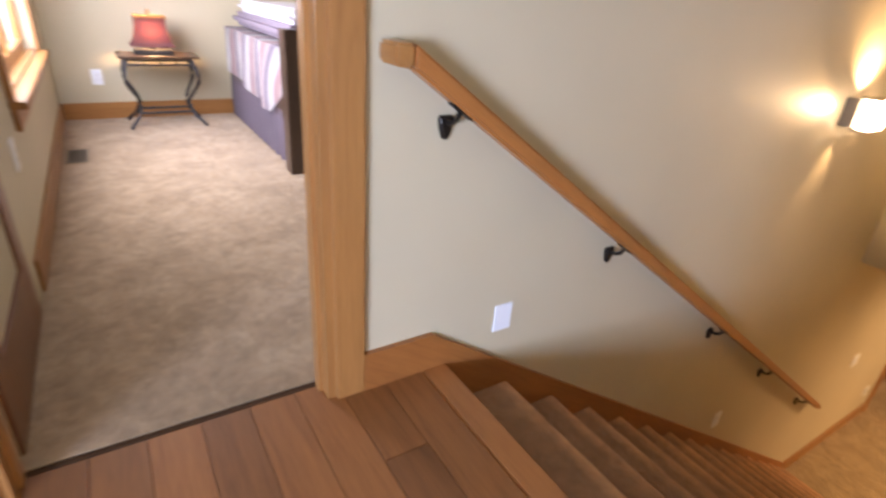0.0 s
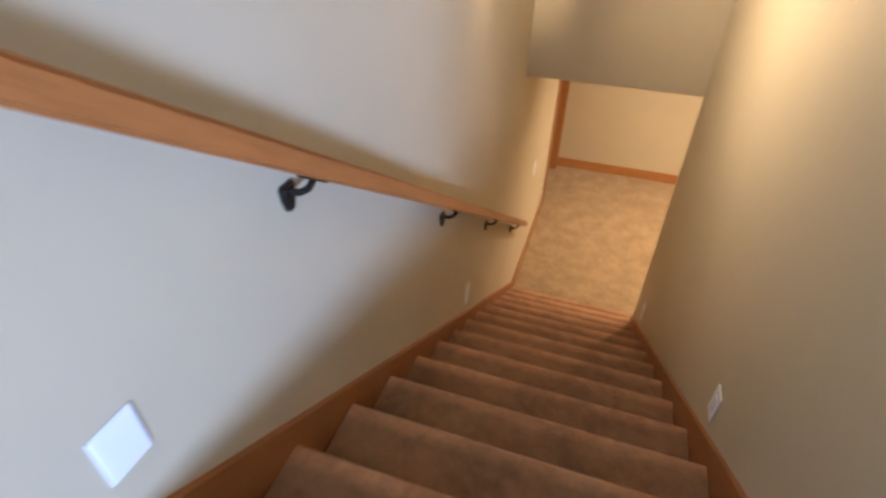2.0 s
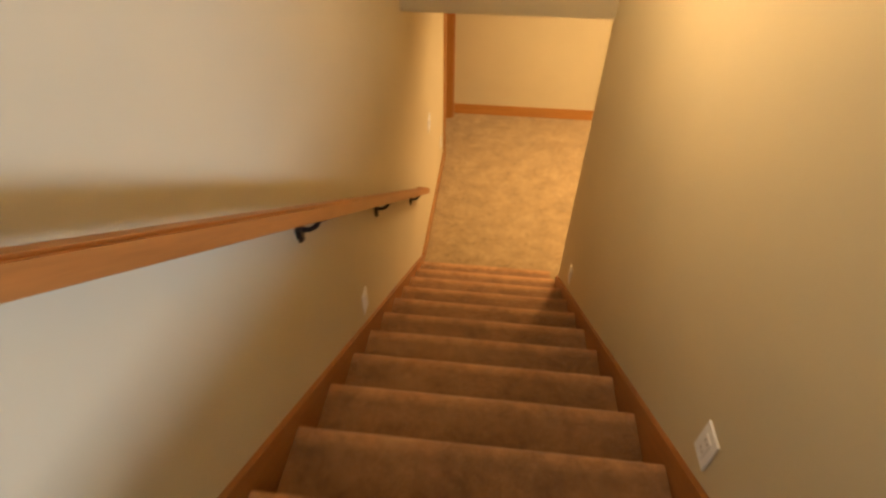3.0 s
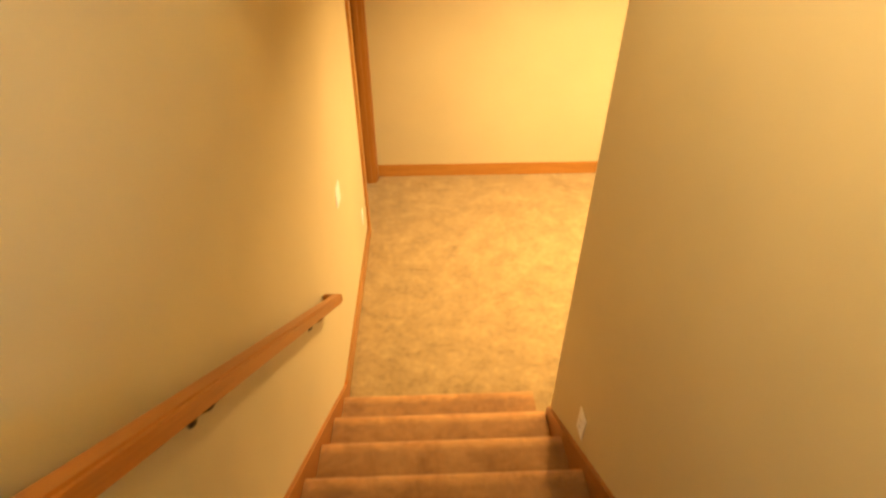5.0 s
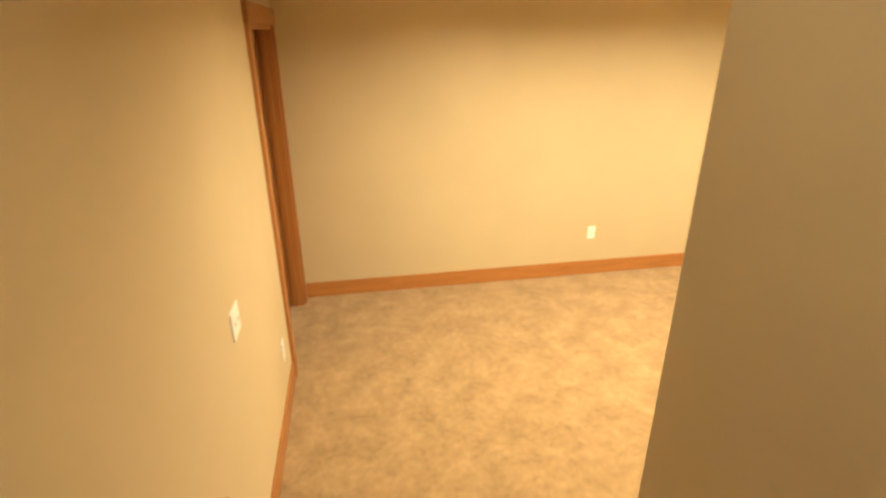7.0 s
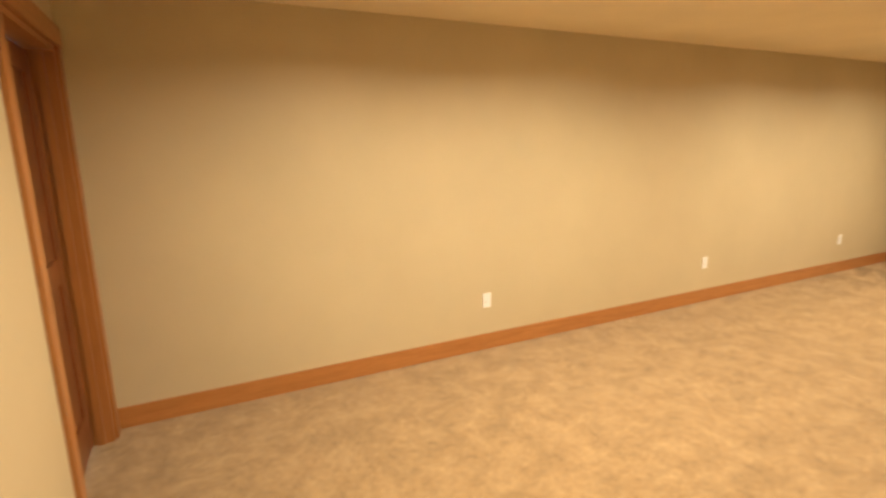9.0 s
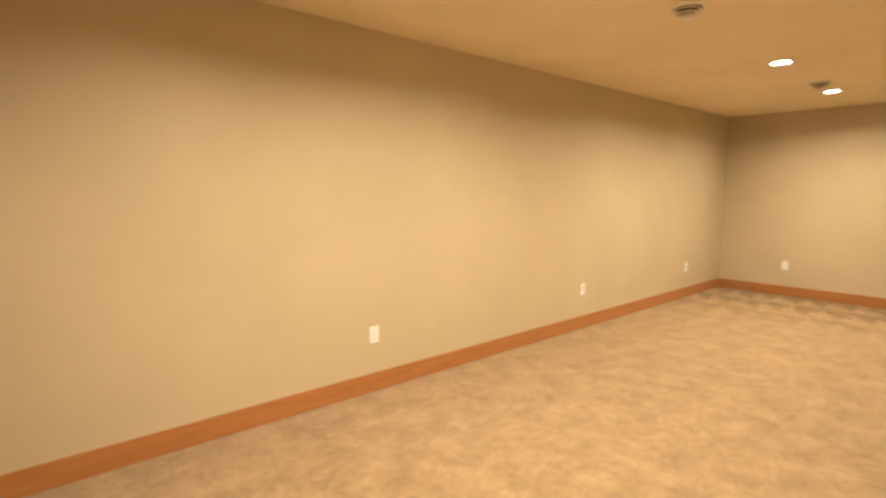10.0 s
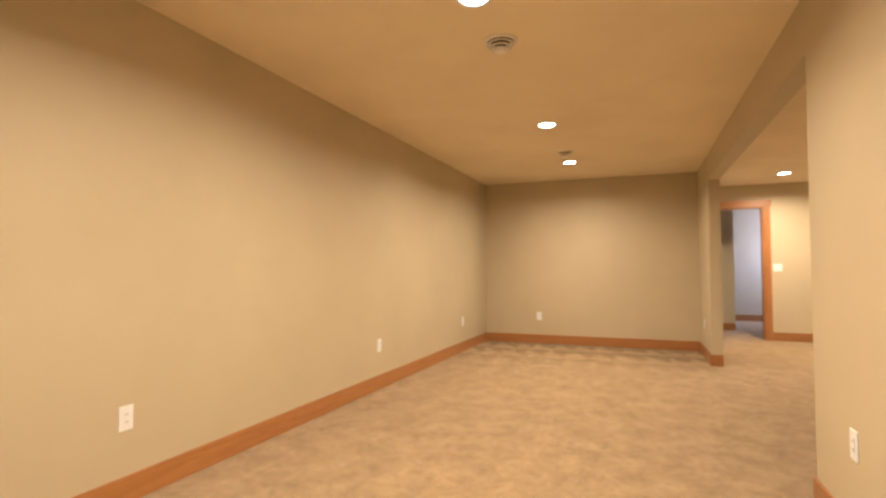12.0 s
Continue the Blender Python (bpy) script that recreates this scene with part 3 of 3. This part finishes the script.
def diffuser(m):
    th = thing("air_diffuser", m, "round stepped metal air diffuser on the ceiling", "ceiling vent", "ceiling air diffusers")
    n = 36

    def cone(r0, z0, r1, z1, t=0.003):
        bm = bmesh.new()
        pr = [(r0, z0), (r1, z1), (r1, z1 - t), (r0, z0 - t)]
        ls = [[bm.verts.new((r * math.cos(2 * math.pi * k / n), r * math.sin(2 * math.pi * k / n), z)) for k in range(n)] for r, z in pr]
        for i in range(4):
            a, b = ls[i], ls[(i + 1) % 4]
            for k in range(n):
                bm.faces.new((a[k], b[k], b[(k + 1) % n], a[(k + 1) % n]))
        bmesh.ops.recalc_face_normals(bm, faces=bm.faces[:])
        return bm
    part("throat", cyl(bmesh.new(), (0, 0, -0.004), (0, 0, -0.001), 0.078, n=n), THROAT, th, "dark throat")
    part("flange", cone(0.098, -0.001, 0.080, -0.009, 0.005), VENT_WHITE, th, "", True)
    part("cone_ring", cone(0.056, -0.013, 0.080, -0.022, 0.007), VENT_WHITE, th, "", True)
    part("cone_ring", cone(0.040, -0.030, 0.065, -0.038, 0.007), VENT_WHITE, th, "", True)
    part("cone_ring", cone(0.024, -0.045, 0.050, -0.052, 0.007), VENT_WHITE, th, "", True)
    part("centre_cap", cyl(bmesh.new(), (0, 0, -0.072), (0, 0, -0.060), 0.024, 0.036, n=n), VENT_WHITE, th, "", True)
    return th


dif = diffuser(pose(3.65, 5.096, LOW_CEIL))
copy_thing(dif, placed(pose(6.688, 5.154, LOW_CEIL)))

# ---- sconce ----
sc = thing("wall_sconce", pose(*SCONCE), "lit box wall sconce with white glass and dark backplate", "wall lamp")
part("backplate", boxes((0.0, -0.085, -0.068, 0.055, 0.085, 0.068), bevel=0.003), PEWTER, sc, "dark metal backplate")
part("glass_shade", boxes((0.062, -0.085, -0.070, 0.132, 0.085, 0.070), bevel=0.010), SHADE_GLOW, sc, "glowing white frosted glass")
# edge plates added to keep the glass's glow off the steps
for z in (-0.073, 0.073):
    part("cap", boxes((0.062, -0.088, z - 0.003, 0.135, 0.088, z + 0.004), bevel=0.002), NICKEL, sc, "thin metal edge plate added to block light")
part("bracket", boxes((0.055, -0.03, -0.03, 0.062, 0.03, 0.03)), NICKEL, sc)

# ---- bedroom ----
TBX, TBY, TBH = -3.60, -0.41, 0.53
tb = thing("side_table", pose(TBX, TBY, UP), "low dark wrought-iron side table with curved flared legs", "side table")
part("tabletop", boxes((-0.17, -0.275, TBH - 0.016, 0.17, 0.275, TBH), bevel=0.005), DARK_WOOD, tb, "thin dark tabletop")
for sx in (-1, 1):
    # open apron: a bar below the top on each long side, with short rungs between
    part("apron_bar", tube(bmesh.new(), [(sx * 0.13, -0.215, TBH - 0.062), (sx * 0.13, 0.215, TBH - 0.062)], 0.009), IRON, tb, "", True)
    for k in (-1, 0, 1):
        part("apron_rung", tube(bmesh.new(), [(sx * 0.13, 0.11 * k, TBH - 0.062), (sx * 0.13, 0.11 * k, TBH - 0.018)], 0.006), IRON, tb, "", True)
    for sy in (-1, 1):
        # lyre-shaped leg: bellies outwards below the top, draws in, then flares to the foot
        pts = []
        for k in range(17):
            u = k / 16
            out = 0.215 + 0.034 * math.sin(2 * math.pi * min(u / 0.62, 1.0) * 0.5) - 0.042 * max(0.0, math.sin(math.pi * (u - 0.34) / 0.6)) + 0.05 * max(0.0, u - 0.86) / 0.14
            pts.append((sx * (out - 0.085), sy * out, (TBH - 0.018) * (1 - u) + 0.009 * u))
        part("leg", tube(bmesh.new(), pts, 0.013), IRON, tb, "", True)
    part("stretcher", tube(bmesh.new(), [(sx * 0.098, -0.183, 0.11), (sx * 0.098, 0.183, 0.11)], 0.010), IRON, tb, "", True)

SHADE = paint("red_shade", (0.17, 0.078, 0.082), 0.9)
lampt = thing("table_lamp", pose(TBX - 0.02, TBY - 0.02, UP + TBH), "small table lamp with a red tapered fabric shade", "table lamp")
part("base", boxes((-0.10, -0.13, 0, 0.10, 0.13, 0.035), bevel=0.008), IRON, lampt)
part("stem", cyl(bmesh.new(), (0, 0, 0.035), (0, 0, 0.10), 0.014), IRON, lampt)
bm = bmesh.new()
prof = [(0.150, 0.06), (0.130, 0.085), (0.114, 0.13), (0.104, 0.18), (0.10, 0.235), (0.105, 0.262)]
rings = [[bm.verts.new((a * w * 0.8, b * w, z)) for a, b in ((-1, -1), (1, -1), (1, 1), (-1, 1))] for w, z in prof]
for lo, hi in zip(rings, rings[1:]):
    for k in range(4):
        bm.faces.new((lo[k], lo[(k + 1) % 4], hi[(k + 1) % 4], hi[k]))
bmesh.ops.solidify(bm, geom=bm.faces[:], thickness=0.003)
part("shade", bm, SHADE, lampt, "red fabric shade")
part("shade_rim", boxes((-0.088, -0.11, 0.258, 0.088, -0.096, 0.272), (-0.088, 0.096, 0.258, 0.088, 0.11, 0.272), (-0.088, -0.096, 0.258, -0.074, 0.096, 0.272), (0.074, -0.096, 0.258, 0.088, 0.096, 0.272), (-0.006, -0.096, 0.262, 0.006, 0.096, 0.272)), TRIM_X, lampt, "pale wooden rim on top of the shade")
part("finial", cyl(bmesh.new(), (0, 0, 0.273), (0, 0, 0.315), 0.02, 0.008), TRIM_X, lampt)

# bed
QUILT = mat("quilt_cotton", (0.6, 0.55, 0.55), 0.9, 0.1)
t, b, _, link = nodes_of(QUILT)
# stripes that sweep round the corner of the bed, wavering a little
g = t.nodes.new("ShaderNodeNewGeometry")
away = t.nodes.new("ShaderNodeVectorMath")
away.operation = "SUBTRACT"
link(g.outputs["Position"], away.inputs[0])
away.inputs[1].default_value = (-2.18 * SCALE, 0.13 * SCALE, (UP + 0.40) * SCALE)
size = t.nodes.new("ShaderNodeVectorMath")
size.operation = "LENGTH"
link(away.outputs[0], size.inputs[0])
turns = calc(t, "FRACT", calc(t, "MULTIPLY_ADD", noise_tex(t, g.outputs["Position"], 4, 2), 0.25, calc(t, "MULTIPLY", size.outputs["Value"], 3.3)))
link(ramp(t, turns, [(0.0, (0.62, 0.60, 0.60)), (0.22, (0.60, 0.57, 0.57)), (0.30, (0.33, 0.28, 0.34)), (0.42, (0.36, 0.30, 0.36)), (0.50, (0.60, 0.53, 0.53)), (0.68, (0.52, 0.36, 0.36)), (0.85, (0.50, 0.34, 0.35)), (0.92, (0.62, 0.60, 0.60))]), b.inputs["Base Color"])
bump(t, b, noise_tex(t, g.outputs["Position"], 60, 2), 0.2, 0.004)
BEDSKIRT = paint("bed_skirt_cloth", (0.22, 0.18, 0.22), 0.95)
PILLOW = paint("pillow_cloth", (0.62, 0.60, 0.64), 0.95)
BX0, BX1, BY0, BY1 = BBX + 0.06, -2.115, 0.13, 1.70
bed = thing("bed", pose(0, 0, UP), "bed with a striped quilt, dark skirt and dark wooden footboard", "bed")
part("footboard", boxes((BX1, BY0 - 0.02, 0.0, BX1 + 0.12, BY1, 0.85), bevel=0.006), DARK_WOOD, bed, "dark-stained wooden footboard")
# dark board added to stand for the shaded gap below the quilt hem
part("side_rail", boxes((BX0, BY0 + 0.022, 0.30, BX1, BY0 + 0.045, 0.52)), DARK_WOOD, bed, "dark board put in as the shade under the lifted quilt")
part("mattress", boxes((BX0, BY0 + 0.05, 0.3, BX1, BY1 - 0.03, 0.70), bevel=0.04), PILLOW, bed)


def drape(x0, x1, y, ztop, hem, amp, waves, inward):
    """Cloth hanging over an edge; hem gives the height of its lower border from 0 to 1 along it."""
    bm = bmesh.new()
    nx, nz = 60, 8
    grid = [[bm.verts.new((x0 + (x1 - x0) * i / nx, y - amp * (0.3 + 0.7 * j / nz) * math.sin(waves * 2 * math.pi * i / nx + 0.7 * math.sin(i * 0.31)), ztop + (hem(i / nx) - ztop) * j / nz)) for i in range(nx + 1)] for j in range(nz + 1)]
    top = [bm.verts.new((v.co.x, y + inward, ztop + 0.02)) for v in grid[0]]
    grid.insert(0, top)
    for a, b2 in zip(grid, grid[1:]):
        for i in range(nx):
            bm.faces.new((a[i], a[i + 1], b2[i + 1], b2[i]))
    bmesh.ops.solidify(bm, geom=bm.faces[:], thickness=0.006)
    return bm


fold = thing("folded_blanket", pose(0, 0, UP + 0.758), "folded grey and white blankets lying on the bed", "blanket")
part("grey_blanket", boxes((BX0 + 0.1, BY0 + 0.06, 0.0, BX1 - 0.1, BY0 + 0.75, 0.10), bevel=0.035), BEDSKIRT, fold, "grey folded blanket")
part("white_blanket", boxes((BX0 + 0.15, BY0 + 0.09, 0.10, BX1 - 0.13, BY0 + 0.72, 0.19), bevel=0.035), PILLOW, fold, "white folded blanket")
part("bed_skirt", drape(BX0, BX1 - 0.02, BY0 + 0.02, 0.34, lambda u: 0.01, 0.012, 14, 0.05), BEDSKIRT, bed, "dark purple-grey bed skirt", True)
part("quilt", drape(BX0 + 0.05, BX1 - 0.05, BY0, 0.735, lambda u: 0.40 - 0.10 * min(u / 0.72, 1.0) + 0.20 * max(0.0, u - 0.80) / 0.20, 0.022, 3, 1.4), QUILT, bed, "striped quilt hanging over the side", True)

# window
win = thing("window_1", pose(0, 0, 0), "wood-framed bedroom window with a wooden sill", "window", kind="structure")
wx0, wx1, wz0, wz1 = -3.1, -1.55, UP + 0.60, UP + 2.1
part("window_sill", boxes((wx0 - 0.1, BWY, wz0 - 0.03, wx1 + 0.1, BWY + 0.06, wz0), bevel=0.004), TRIM_X, win)
part("inner_sill", boxes((wx0 + 0.002, BWY - T + 0.004, wz0 + 0.001, wx1 - 0.002, BWY - 0.001, wz0 + 0.012)), TRIM_X, win)
part("apron_casing", boxes((wx0 - 0.08, BWY, wz0 - 0.12, wx1 + 0.08, BWY + 0.02, wz0 - 0.03), bevel=0.003), TRIM_X, win)
for x0, x1 in ((wx0 - 0.09, wx0), (wx1, wx1 + 0.09)):
    part("window_casing", boxes((x0, BWY, wz0, x1, BWY + 0.02, wz1), bevel=0.003), TRIM_Z, win)
part("window_head", boxes((wx0 - 0.1, BWY, wz1, wx1 + 0.1, BWY + 0.024, wz1 + 0.1), bevel=0.003), TRIM_X, win)
for x0, x1 in ((wx0, wx0 + 0.05), (wx1 - 0.05, wx1), (-2.35, -2.30)):
    part("window_frame", boxes((x0, BWY - 0.09, wz0, x1, BWY - 0.05, wz1), bevel=0.003), TRIM_Z, win)
part("bottom_rail", boxes((wx0 + 0.05, BWY - 0.092, wz0, wx1 - 0.05, BWY - 0.048, wz0 + 0.075), bevel=0.003), TRIM_X, win)
wall_plate("outlet", pose(BBX, -0.835, UP + 0.325, 0, 0, 90), 0.075, 0.118, "outlet", "white wall outlet beside the side table", "outlet")
wall_plate("outlet", pose(-1.25, BWY, UP + 0.45, 0, 0, 180), 0.075, 0.118, "outlet", "white wall outlet below the window", "outlet")
fv = thing("floor_vent", pose(-2.79, -1.02, UP + 0.004), "dark metal floor register in the carpet", "floor vent")
part("frame", boxes((-0.15, -0.06, 0, 0.15, 0.06, 0.005), bevel=0.002), mat("vent_tan", (0.16, 0.12, 0.08), 0.5), fv)
for k in range(9):
    part("slat", boxes((-0.14 + k * 0.032, -0.045, 0.005, -0.13 + k * 0.032, 0.045, 0.008)), SLOT, fv)

# ---- landing boards, last ----
landing = thing("floor_landing", pose(0, 0, 0), "reddish-brown hardwood boards of the landing", "floor", kind="structure")
rng = random.Random(5)
PW = 0.127
plank_mesh = {}
y = -0.097
while y > -2.4:
    x = -0.068
    L = rng.choice((0.35, 0.55, 0.75, 0.95))
    while x < 2.6:
        key = round(L, 2)
        if key not in plank_mesh:
            me = bpy.data.meshes.new("floor_board")
            bmp = box(bmesh.new(), 0.0006, -PW + 0.0006, -0.018, key - 0.0006, -0.0006, 0.0, bevel=0.0012)
            bmp.transform(Matrix.Scale(SCALE, 4))
            bmp.to_mesh(me)
            bmp.free()
            me.materials.append(FLOOR_WOOD)
            plank_mesh[key] = me
        o = new("floor_board", plank_mesh[key])
        o.parent, o.location = landing, Vector((x, y, UP)) * SCALE
        x += key
        L = rng.choice((0.6, 0.8, 1.0, 1.2))
    y -= PW
